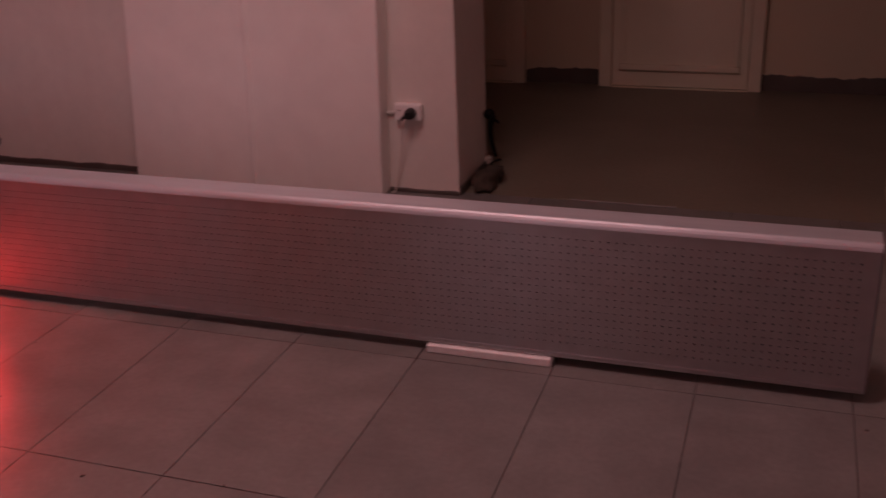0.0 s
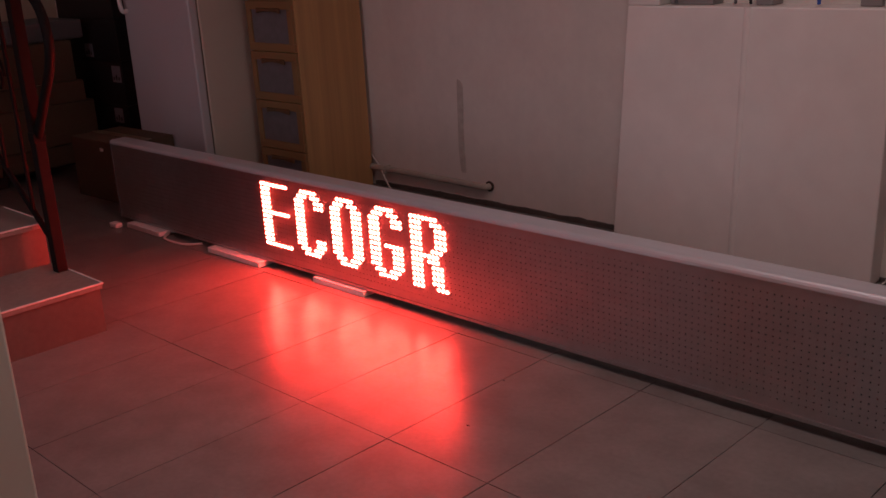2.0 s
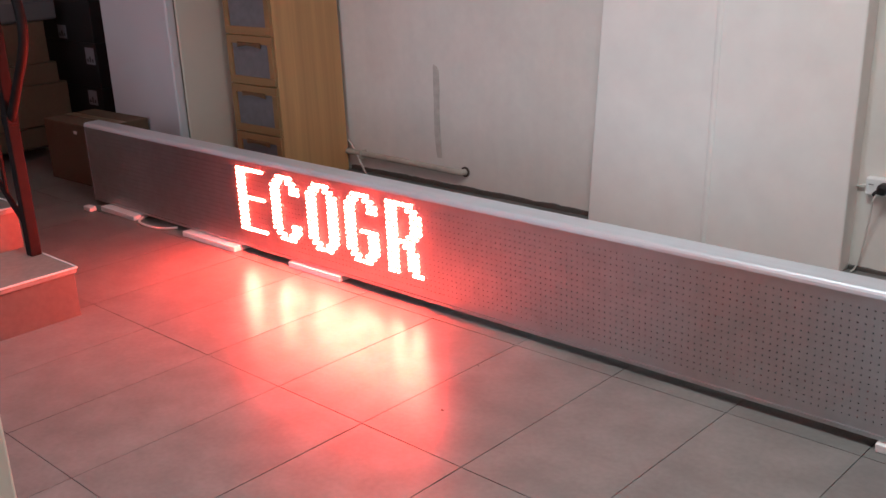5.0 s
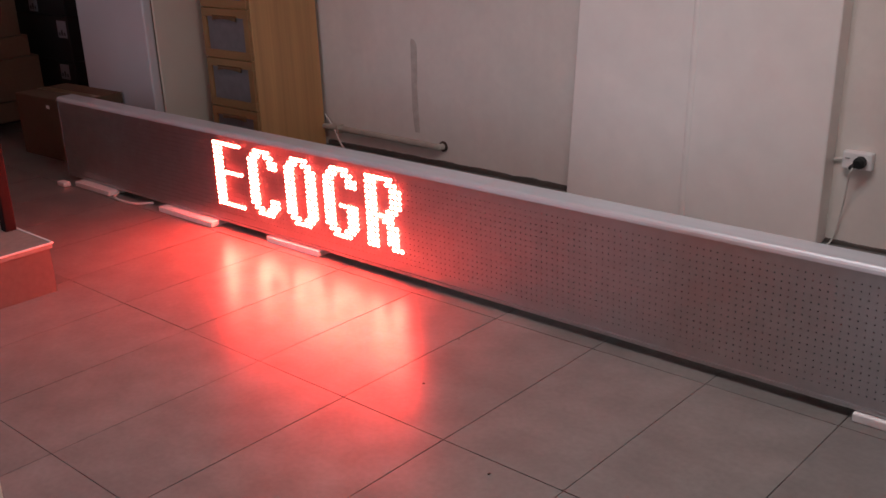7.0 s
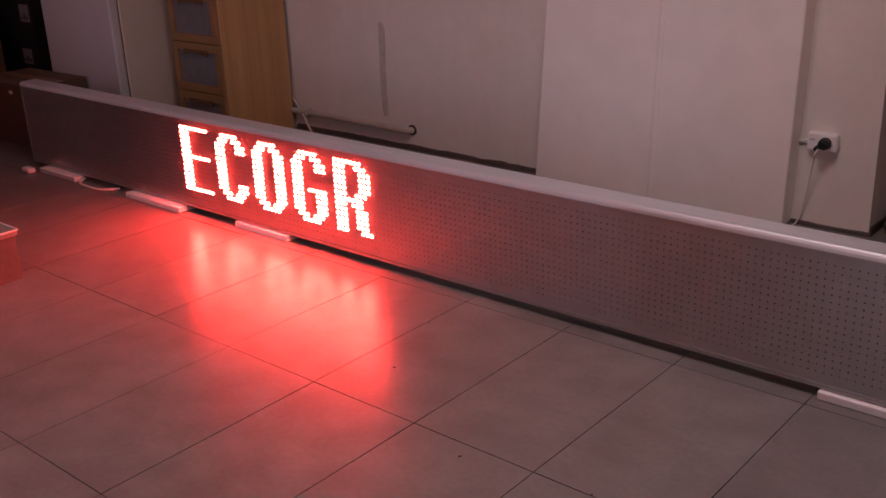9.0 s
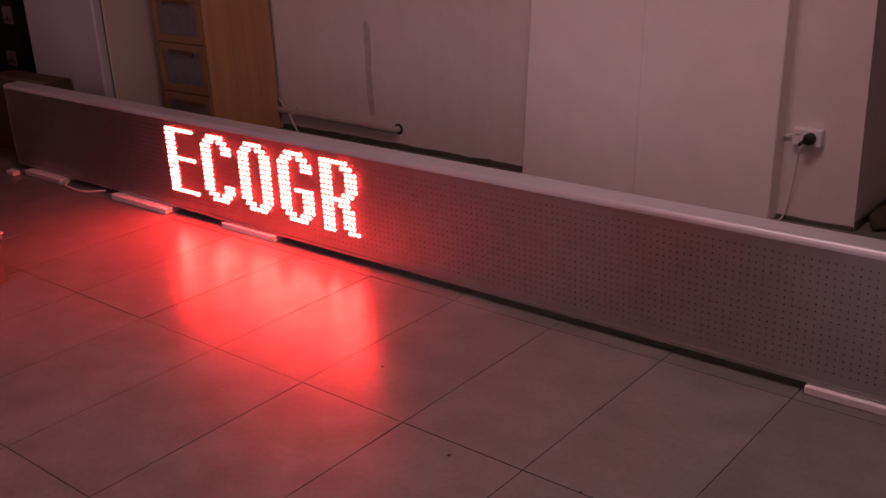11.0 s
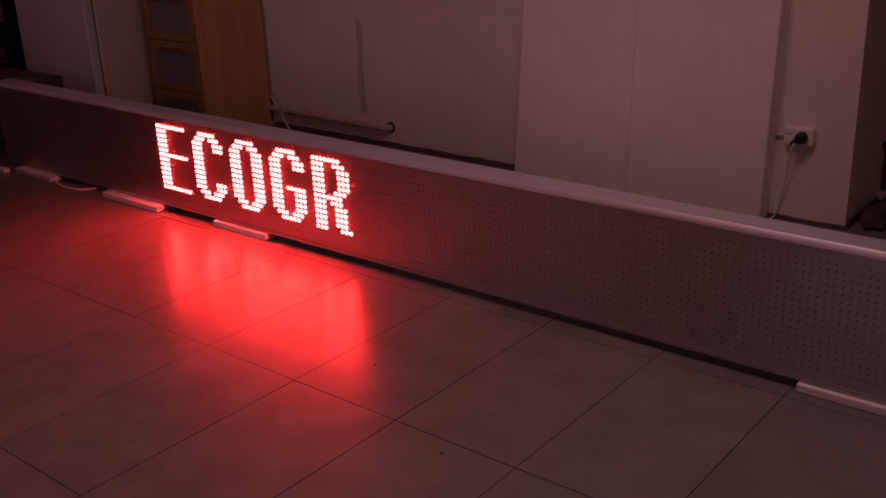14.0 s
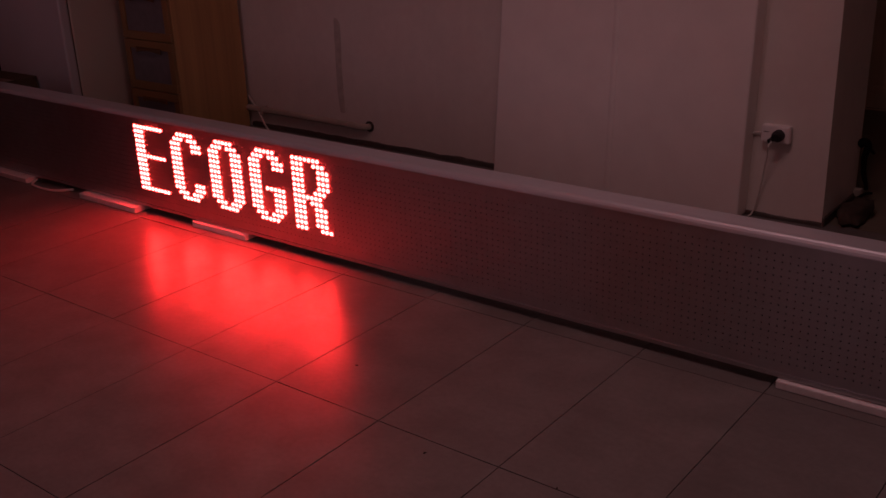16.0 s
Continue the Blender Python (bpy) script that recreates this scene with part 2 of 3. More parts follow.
for k, (x, w, mat) in enumerate([(0.70, 0.006, GREY_WIRE), (0.93, 0.005, GREY_WIRE), (0.985, 0.005, BLACK), (1.22, 0.006, BLUE)]):
    bm = tube(curve_points([(x, COLUMN_Y + 0.10, 1.5), (x + 0.02, COLUMN_Y + 0.06, 1.15), (x + 0.025, COLUMN_Y + 0.03, 0.96), (x + 0.03, COLUMN_Y + 0.02, 0.8925)]), w, 8)
    c = part("recess_cable", bm, mat, smooth=True)
    tagged(c, ("blue" if mat is BLUE else "black" if mat is BLACK else "grey") + " cable hanging in the wall recess", "cable", "cables in the recess")
for x0, x1, name in [(0.69, 0.86, "cable_duct"), (1.02, 1.08, "cable_duct"), (1.37, 1.44, "cable_duct")]:
    c = part(name, box(x0, x1, COLUMN_Y + 0.045, COLUMN_Y + 0.119, 0.886, 1.5, 0.004), BOARD)
    tagged(c, "grey cable duct standing in the wall recess", "cable duct", "ducts in the recess")

# skirting: a dark line at the foot of the walls
def skirting(x0, x1, y, h, label="dark skirting at the foot of the wall"):
    """A thin strip whose top edge is worn and uneven."""
    bm = bmesh.new()
    n = max(4, int((x1 - x0) / 0.02))
    rows = []
    for k in range(n + 1):
        x = x0 + (x1 - x0) * k / n
        z = h * (1 + 0.20 * noise.noise(Vector((x * 9, y, 3.1))) + 0.18 * noise.noise(Vector((x * 37, y, 1.7))))
        rows.append([bm.verts.new(p) for p in ((x, y, 0), (x, y - 0.007, 0), (x, y - 0.007, z - 0.002), (x, y, z))])
    for a, b in zip(rows, rows[1:]):
        for k in range(4):
            bm.faces.new((a[k], a[(k + 1) % 4], b[(k + 1) % 4], b[k]))
    bm.faces.new(rows[0][::-1])
    bm.faces.new(rows[-1])
    bmesh.ops.recalc_face_normals(bm, faces=bm.faces)
    tagged(part("baseboard", bm, SKIRT), label, "skirting", kind=structure)


skirting(-0.998, 0.468, WALL_Y - 0.001, 0.022)
skirting(1.483, 1.742, WALL_Y - 0.001, 0.014)
skirting(1.553, 1.924, 3.489, 0.075)
skirting(2.686, 3.9, 3.489, 0.075)


# ---- floor ----
slab = tagged(part("floor", box(X0, X1, Y0, 3.64, -0.12, -0.004), GROUT), "grey-beige rectangular porcelain floor tiles with thin dark joints", "floor", kind=structure)
TX, TY = 1 / 3, 0.6


def tile_mesh(mat):
    bm = box(-TX / 2 + 0.0011, TX / 2 - 0.0011, -TY / 2 + 0.0011, TY / 2 - 0.0011, -0.010, 0)
    return mesh_of(bm, mat)


TILE_MESH = tile_mesh(TILE)
rest = bmesh.new()
for i in range(-13, 14):
    for j in range(-7, 6):
        x, y = (i + 0.5) * TX, (j + 0.5) * TY
        if x < X0 or x > X1:
            continue
        if y > 2.0:
            continue
        if -11 <= i <= 9 and -3 <= j <= 2:
            t = new("tile", TILE_MESH)
            t.parent = slab
            t.location = (x, y, random.uniform(-0.00015, 0.00015))
            t.rotation_euler = (radians(random.gauss(0, 0.05)), radians(random.gauss(0, 0.05)), 0)
        else:
            box(x - TX / 2 + 0.0011, x + TX / 2 - 0.0011, y - TY / 2 + 0.0011, y + TY / 2 - 0.0011, -0.010, 0, bm=rest)
part("far_tiles", rest, TILE, slab, kind="stuff")
tagged(part("floor_hall", box(1.2, X1, 1.801, 3.489, -0.0035, 0.0), HALL_TILE), "dull brown floor of the dim hall", "floor", kind=structure)


# ---- the LED sign ----
SX0, SX1, SY, SZ0, SZ1, DEPTH = -1.495, 3.02, 0.648, 0.023, 0.376, 0.079
PX, PZ = 0.0182, 0.01765
sign = thing("led_sign", (0, 0, 0), "long silver LED sign with glowing red letters on foam pads", "led sign")


def rail(z0, z1, top):
    y0, y1 = SY, SY + DEPTH
    r = 0.015
    if top:
        arc = [(y0 + r - r * math.cos(a), z1 - r + r * math.sin(a)) for a in (0, 0.4, 0.8, 1.2, 1.57)]
        return [(y0, z0)] + arc + [(y1 - 0.002, z1), (y1, z1 - 0.002), (y1, z0)]
    arc = [(y0 + 0.004 - 0.004 * math.cos(a), z0 + 0.004 - 0.004 * math.sin(a)) for a in (1.57, 0.8, 0)]
    return [(y1, z1), (y1, z0)] + arc + [(y0, z1)]


part("top_rail", profile_x(rail(SZ1 - 0.018, SZ1, True), SX0, SX1), ALU, sign, "satin aluminium rail with a rounded edge", smooth=False)
part("bottom_rail", profile_x(rail(SZ0, SZ0 + 0.012, False), SX0, SX1), SHEET, sign, "grey metal rail")
part("back_panel", box(SX0 + 0.002, SX1 - 0.002, SY + 0.03, SY + DEPTH - 0.002, SZ0 + 0.0185, SZ1 - 0.0185), BLACK, sign)
part("end_cap", box(SX0 - 0.004, SX0 - 0.0005, SY + 0.001, SY + DEPTH - 0.001, SZ0 + 0.001, SZ1 - 0.001, 0.0015), DARK_GREY, sign)
part("end_cap", box(SX1 + 0.0005, SX1 + 0.004, SY + 0.001, SY + DEPTH - 0.001, SZ0 + 0.001, SZ1 - 0.001, 0.0015), DARK_GREY, sign)

# the face: a sheet with a round hole at each lamp place
COLS, ROWS = 246, 16
GX0 = -0.366 - 61 * PX
GZ0 = 0.0633
HOLE = 0.0021


def perforated_face():
    verts, faces = [], []
    fy = SY + 0.004
    n = 8
    ang = [2 * math.pi * (k + 0.5) / n for k in range(n)]
    for c in range(COLS):
        for r in range(ROWS):
            x, z = GX0 + c * PX, GZ0 + r * PZ
            hx, hz = PX / 2, PZ / 2
            b = len(verts)
            square = [(1, 0.4142), (0.4142, 1), (-0.4142, 1), (-1, 0.4142), (-1, -0.4142), (-0.4142, -1), (0.4142, -1), (1, -0.4142)]
            verts += [(x + sx * hx, fy, z + sz * hz) for sx, sz in square]
            verts += [(x + HOLE * math.cos(a), fy, z + HOLE * math.sin(a)) for a in ang]
            verts += [(x + HOLE * math.cos(a), fy + 0.006, z + HOLE * math.sin(a)) for a in ang]
            verts += [(x + hx, fy, z + hz), (x - hx, fy, z + hz), (x - hx, fy, z - hz), (x + hx, fy, z - hz)]
            for k in range(n):
                m = (k + 1) % n
                faces.append((b + k, b + 8 + k, b + 8 + m, b + m))
                faces.append((b + 8 + k, b + 16 + k, b + 16 + m, b + 8 + m))
            faces += [(b, b + 1, b + 24), (b + 2, b + 3, b + 25), (b + 4, b + 5, b + 26), (b + 6, b + 7, b + 27)]
    # plain margins round the holes
    xa, xb = GX0 - PX / 2, GX0 + (COLS - 0.5) * PX
    za, zb = GZ0 - PZ / 2, GZ0 + (ROWS - 0.5) * PZ
    for q in [(SX0, SX1, SZ0 + 0.012, za), (SX0, SX1, zb, SZ1 - 0.018), (SX0, xa, za, zb), (xb, SX1, za, zb)]:
        if q[1] - q[0] > 1e-4 and q[3] - q[2] > 1e-4:
            b = len(verts)
            verts += [(q[0], fy, q[2]), (q[1], fy, q[2]), (q[1], fy, q[3]), (q[0], fy, q[3])]
            faces.append((b, b + 1, b + 2, b + 3))
    me = bpy.data.meshes.new("mesh")
    me.from_pydata(verts, [], faces)
    me.materials.append(SHEET)
    ob = new("front_sheet", me)
    ob.parent = sign
    return tagged(ob, "grey metal sheet perforated with rows of small holes")


perforated_face()
part("hole_backing", box(SX0 + 0.004, SX1 - 0.004, SY + 0.0105, SY + 0.013, SZ0 + 0.02, SZ1 - 0.02), DARK_GREY, sign)

LETTERS = {
    "E": ["0-8", "0-2", "0-2", "0-2", "0-2", "0-2", "0-8", "0-2", "0-2", "0-2", "0-2", "0-2", "0-2", "0-8"],
    "C": ["2-6", "1-3 5-7", "0-2 6-8", "0-2 6-8", "0-2", "0-2", "0-2", "0-2", "0-2", "0-2", "0-2 6-8", "0-2 6-8", "1-3 5-7", "2-6"],
    "O": ["2-6", "1-3 5-7"] + ["0-2 6-8"] * 10 + ["1-3 5-7", "2-6"],
    "G": ["2-6", "1-3 5-7", "0-2 6-8", "0-2 6-8", "0-2", "0-2", "0-2", "0-2 4-8", "0-2 6-8", "0-2 6-8", "0-2 6-8", "0-2 6-8", "1-3 5-7", "2-6"],
    "R": ["0-6", "0-2 5-7", "0-2 6-8", "0-2 6-8", "0-2 6-8", "0-2 6-8", "0-2 5-7", "0-6", "0-2 4-6", "0-2 5-7", "0-2 5-7", "0-2 5-7", "0-2 5-7", "0-2 6-8"],
}


def led_mesh(radius, height):
    bm = bmesh.new()
    rings = []
    for a in (0.0, 0.5, 1.0):
        rr, yy = radius * math.cos(a), -height * math.sin(a)
        rings.append([bm.verts.new((rr * math.cos(q), yy, rr * math.sin(q))) for q in [2 * math.pi * k / 10 for k in range(10)]])
    tip = bm.verts.new((0, -height, 0))
    for r, s in zip(rings, rings[1:]):
        for k in range(10):
            bm.faces.new((r[k], r[(k + 1) % 10], s[(k + 1) % 10], s[k]))
    for k in range(10):
        bm.faces.new((rings[-1][k], rings[-1][(k + 1) % 10], tip))
    bmesh.ops.recalc_face_normals(bm, faces=bm.faces)
    return mesh_of(bm, LED, True)


# domes wider than the holes: the glare round each lit lamp put into shape
LED_MESH = led_mesh(0.0066, 0.0055)
for n, letter in enumerate("ECOGR"):
    for row, spans in enumerate(LETTERS[letter]):
        for span in spans.split():
            a, b = span.split("-")
            for c in range(int(a), int(b) + 1):
                led = new("led", LED_MESH)
                led.parent = sign
                led.location = (GX0 + (61 + 11 * n + c) * PX, SY + 0.0038, GZ0 + (15 - row) * PZ)

# foam pads under the sign
for x0, x1, y0 in [(-1.380, -1.105, 0.610), (-0.740, -0.390, 0.614), (-0.090, 0.187, 0.636), (2.014, 2.328, 0.636)]:
    bm = box(x0, x1, y0, y0 + 0.13, 0, 0.0215, 0.003)
    for v in bm.verts:
        v.co.z += 0.0 if v.co.z < 0.005 else random.uniform(-0.001, 0.0)
    tagged(part("foam_pad", bm, FOAM), "white foam pad on the floor under the sign", "foam pad", "pads under the sign")


# ---- things along the wall ----
def arched_grip(xm, ya, z1):
    """A shallow cup grip whose lower edge bows upward in the middle."""
    bm = bmesh.new()
    n, half = 14, 0.088
    rows = []
    for k in range(n + 1):
        u = -1 + 2 * k / n
        low = z1 - 0.054 + 0.010 * (1 - u * u)
        y = ya - 0.003 - 0.008 * (1 - u * u) ** 0.5
        rows.append([bm.verts.new((xm + half * u, q, z)) for q, z in ((ya - 0.0002, z1 - 0.030), (y, z1 - 0.034), (y, low), (ya - 0.0002, low - 0.002))])
    for p, q in zip(rows, rows[1:]):
        for k in range(4):
            bm.faces.new((p[k], p[(k + 1) % 4], q[(k + 1) % 4], q[k]))
    bm.faces.new(rows[0][::-1])
    bm.faces.new(rows[-1])
    bmesh.ops.recalc_face_normals(bm, faces=bm.faces)
    return bm


def drawer_unit():
    x0, x1, y0, y1 = -1.350, -1.000, 1.344, 1.744
    ob = thing("drawer_cabinet", ((x0 + x1) / 2, y1, 0), "tall oak-veneer drawer cabinet with frosted drawer fronts against the wall", "cabinet")
    o = ob.location
    H = 1.385
    part("body", box(x0 - o.x, x1 - o.x, y0 + 0.018 - o.y, y1 - o.y, 0, H, 0.003), WOOD, ob)
    for k in range(6):
        z0 = 0.005 + 0.229 * k + 0.0025
        z1 = 0.005 + 0.229 * (k + 1) - 0.0025
        d = bmesh.new()
        a, b = x0 + 0.004 - o.x, x1 - 0.004 - o.x
        ya, yb = y0 - o.y, y0 + 0.0175 - o.y
        box(a, b, ya, yb, z0, z0 + 0.035, 0.002, bm=d)
        box(a, b, ya, yb, z1 - 0.038, z1, 0.002, bm=d)
        box(a, a + 0.034, ya, yb, z0 + 0.0352, z1 - 0.0382, 0.002, bm=d)
        box(b - 0.034, b, ya, yb, z0 + 0.0352, z1 - 0.0382, 0.002, bm=d)
        dr = part("drawer", d, WOOD_EDGE, ob)
        part("panel", box(a + 0.0342, b - 0.0342, ya + 0.008, yb - 0.001, z0 + 0.0354, z1 - 0.0384), FROST, dr, "frosted grey drawer panel")
        xm = (a + b) / 2
        part("handle", arched_grip(xm, ya, z1), GRIP, dr, "arched wooden grip, darkened for the shade in its cut-out")
    return ob


drawer_unit()


def fridge():
    x0, x1, y0, y1 = -2.035, -1.445, 1.10, 1.755
    ob = thing("refrigerator", ((x0 + x1) / 2, y1, 0), "white enamel refrigerator with a cream side against the wall", "refrigerator")
    o = ob.location
    part("body", box(x0 - o.x, x1 - o.x, y0 + 0.053 - o.y, y1 - o.y, 0.03, 1.75, 0.006), CREAM_METAL, ob)
    part("gasket", box(x0 + 0.01 - o.x, x1 - 0.006 - o.x, y0 + 0.0485 - o.y, y0 + 0.0527 - o.y, 0.05, 1.74), GASKET, ob)
    part("door", box(x0 - o.x, x1 - o.x, y0 - o.y, y0 + 0.048 - o.y, 0.05, 1.22, 0.010, 3), WHITE_METAL, ob)
    part("freezer_door", box(x0 - o.x, x1 - o.x, y0 - o.y, y0 + 0.048 - o.y, 1.228, 1.745, 0.010, 3), WHITE_METAL, ob)
    part("handle", tube(curve_points([(x0 + 0.035 - o.x, y0 - o.y + 0.002, 0.885), (x0 + 0.035 - o.x, y0 - 0.032 - o.y, 0.905), (x0 + 0.035 - o.x, y0 - 0.034 - o.y, 1.10), (x0 + 0.035 - o.x, y0 + 0.002 - o.y, 1.13)]), 0.011, 10), PLASTIC, ob, "white bar handle", smooth=True)
    for x in (x0 + 0.05, x1 - 0.05):
        for y in (y0 + 0.12, y1 - 0.06):
            part("foot", tube([(x - o.x, y - o.y, 0), (x - o.x, y - o.y, 0.031)], 0.018), BLACK, ob)
    return ob


fridge()

# pipe along the wall; a dark disc stands for the hole round its end
pipe = thing("pipe", (-0.592, WALL_Y, 0.09), "old painted pipe running low along the wall", "pipe")
pb = tube(curve_points([(-0.45, -0.024, 0.004), (0.0, -0.026, 0.003), (0.31, -0.026, 0.0), (0.345, -0.018, 0.0), (0.352, -0.001, 0.0)]), 0.0145, 12)
part("tube", pb, PIPE, pipe, smooth=True)
part("end_hole", tube([(0.352, -0.006, 0), (0.352, -0.001, 0)], 0.024, 14), WALL_HOLE, pipe, "dark disc standing for the hole round the pipe's end")
part("clip", box(-0.306, -0.294, -0.045, -0.001, -0.020, 0.021, 0.002), PIPE, pipe)

# a long stain on the wall
def stain():
    bm = bmesh.new()
    ys, left, right = [0.545, 0.528, 0.44, 0.34, 0.24, 0.16, 0.133], [], []
    for k, z in enumerate(ys):
        w = (0.009, 0.017, 0.018, 0.016, 0.018, 0.016, 0.013)[k]
        cx = -0.399 + 0.004 * math.sin(k * 1.3)
        left.append(bm.verts.new((cx - w, WALL_Y - 0.0025, z + (0.008 if k < 2 else 0))))
        right.append(bm.verts.new((cx + w, WALL_Y - 0.0025, z)))
    for k in range(len(ys) - 1):
        bm.faces.new((left[k], left[k + 1], right[k + 1], right[k]))
    r = bmesh.ops.extrude_face_region(bm, geom=bm.faces[:])
    for v in [g for g in r["geom"] if isinstance(g, bmesh.types.BMVert)]:
        v.co.y += 0.0024
    bmesh.ops.recalc_face_normals(bm, faces=bm.faces)
    return tagged(part("wall_stain", bm, STAIN), "long grey scrape of old filler on the plaster", "stain", kind=structure)


stain()

# white cable from behind the cabinet
c = part("wall_cable", tube(curve_points([(-1.005, 1.752, 0.150), (-0.93, 1.735, 0.095), (-0.85, 1.70, 0.040), (-0.78, 1.67, 0.012), (-0.70, 1.63, 0.0045), (-0.50, 1.60, 0.0045)]), 0.0042, 8), WIRE, smooth=True)
tagged(c, "white cable running from the cabinet to the floor", "cable")


def socket_outlet():
    x, z, y = 1.573, 0.298, WALL_Y
    ob = thing("wall_socket", (x, y, z), "white double wall socket with a black plug in it", "socket")
    part("plate", box(-0.048, 0.048, -0.030, -0.0005, -0.029, 0.030, 0.006, 3), PLASTIC, ob)
    part("socket_well", tube([(0.014, -0.0325, 0.0), (0.014, -0.0302, 0.0)], 0.024, 18), PLASTIC, ob)
    plug = part("plug", tube([(0.014, -0.0327, 0.0), (0.014, -0.052, 0.0), (0.013, -0.062, -0.002)], [0.020, 0.019, 0.013], 16), BLACK, ob, "round black plug")
    part("plug_arm", tube([(0.004, -0.050, -0.006), (-0.006, -0.056, -0.014), (-0.012, -0.058, -0.020)], [0.009, 0.008, 0.006], 12), BLACK, ob, "black cable grip of the plug")
    part("switch_mark", box(-0.038, -0.022, -0.0312, -0.0302, 0.006, 0.009), BOARD, ob, "small grey mark")
    return ob


socket_outlet()
c = part("plug_cable", tube(curve_points([(1.574, WALL_Y - 0.060, 0.284), (1.567, WALL_Y - 0.066, 0.266), (1.556, WALL_Y - 0.045, 0.225), (1.535, WALL_Y - 0.022, 0.12), (1.512, WALL_Y - 0.014, 0.02), (1.505, WALL_Y - 0.04, 0.004)]), 0.0028, 8), PLASTER_OLD, smooth=True)
tagged(c, "thin off-white cable hanging from the plug", "cable")
c = part("socket_cable", tube(curve_points([(1.484, WALL_Y - 0.006, 0.287), (1.505, WALL_Y - 0.012, 0.293), (1.526, WALL_Y - 0.010, 0.298)]), 0.004, 8), WIRE, smooth=True)
tagged(c, "short white cable entering the socket", "cable")


# ---- stairs with an iron rail ----
RUN, RISE = 0.345, 0.149


def stairs():
    ob = thing("stairs", (0, 0, 0), "brown stone stairs with pale-edged treads", "stairs", kind=structure)
    for k in range(6):
        x1 = -0.266 - RUN * k
        z0, z1 = (0.166 + RISE * (k - 1) if k else 0.0), 0.166 + RISE * k
        xe = -0.266 - RUN * 6
        st = part("step", box(xe, x1 - 0.008, -1.35, -0.075, z0, z1 - 0.0205), STEP_RISER, ob)
        part("tread", box(x1 - RUN - 0.012 if k < 5 else xe, x1, -1.36, -0.068, z1 - 0.020, z1, 0.003), STEP_TREAD, st, "worn stone tread")
        part("edge_strip", box(x1 - 0.004, x1 + 0.002, -1.36, -0.064, z1 - 0.0045, z1 + 0.0012, 0.001, 1), STEP_EDGE, st, "pale worn edge")
        part("side_strip", box(x1 - RUN, x1 - 0.0042, -0.0678, -0.063, z1 - 0.0045, z1 + 0.0012, 0.001, 1), STEP_EDGE, st, "pale worn edge")
    return ob


stairs()


def railing():
    ob = thing("stair_railing", (-0.505, -0.092, 0.166), "dark wrought-iron stair railing with scrolls", "railing")
    part("newel_post", box(-0.019, 0.019, -0.019, 0.019, 0.0, 0.97, 0.004), IRON, ob)
    part("handrail", tube(curve_points([(0.01, 0.0, 0.46), (0.10, 0.0, 0.58), (0.185, 0.0, 0.70), (0.20, 0.0, 0.80), (0.14, 0.0, 0.90), (-0.10, 0.0, 1.04), (-0.6, 0, 1.30), (-1.2, 0, 1.70)]), 0.015, 10), IRON, ob, smooth=True)
    part("bottom_rail", tube([(-0.02, 0, 0.10), (-0.35, 0, 0.36), (-1.2, 0, 0.95)], 0.010, 8), IRON, ob)
    for k in range(5):
        x = -0.13 - 0.16 * k
        z = 0.10 + 0.70 * (-x)
        part("baluster", tube([(x, 0, z), (x, 0, z + 0.83)], 0.007, 8), IRON, ob)
        sc = curve_points([(x - 0.08 + 0.045 * (1 - a / 14) * math.cos(a * 0.75), 0, z + 0.45 + 0.075 * (1 - a / 14) * math.sin(a * 0.75)) for a in range(12)], 4)
        part("scroll", tube(sc, 0.005, 6), IRON, ob, smooth=True)
    part("collar", box(-0.021, 0.021, -0.021, 0.021, 0.44, 0.475, 0.004), IRON, ob)
    return ob


railing()


# ---- storage corner ----
def carton(x0, x1, y0, y1, z0, h, turn=0, mat=CARD, label="brown cardboard box in a dim stack", group="stacked boxes", tag=False):
    ob = thing("cardboard_box", ((x0 + x1) / 2, (y0 + y1) / 2, z0), label, "box", group)
    ob.rotation_euler.z = radians(turn)
    w, d = (x1 - x0) / 2, (y1 - y0) / 2
    part("carton", box(-w, w, -d, d, 0, h - 0.004, 0.004), mat, ob)
    part("flap", box(-w, w, -d, -0.002, h - 0.0038, h, 0.001, 1), mat, ob)
    part("flap", box(-w, w, 0.002, d, h - 0.0038, h, 0.001, 1), mat, ob)
    if mat is CARD:
        part("tape", box(-w - 0.0006, w + 0.0006, -0.025, 0.025, h + 0.0002, h + 0.001), TAPE, ob)
    if tag:
        part("label", box(0.03, 0.06, -d - 0.0012, -d - 0.0004, 0.25, 0.266), PLASTIC, ob, "small white label")
    return ob


carton(-2.19, -1.70, 0.80, 1.08, 0, 0.30, 2, label="brown cardboard box on the floor behind the sign", group="", tag=True)


def pallet():
    ob = thing("low_shelf", (-2.92, 0.6, 0), "low dark wooden stand under the boxes", "stand")
    part("top", box(-0.29, 0.27, -0.56, 0.54, 0.055, 0.07, 0.003), DARKBOX, ob)
    for x in (-0.25, 0.23):
        for y in (-0.5, 0, 0.48):
            part("foot", box(x - 0.03, x + 0.03, y - 0.03, y + 0.03, 0, 0.0545, 0.003), DARKBOX, ob)
    return ob


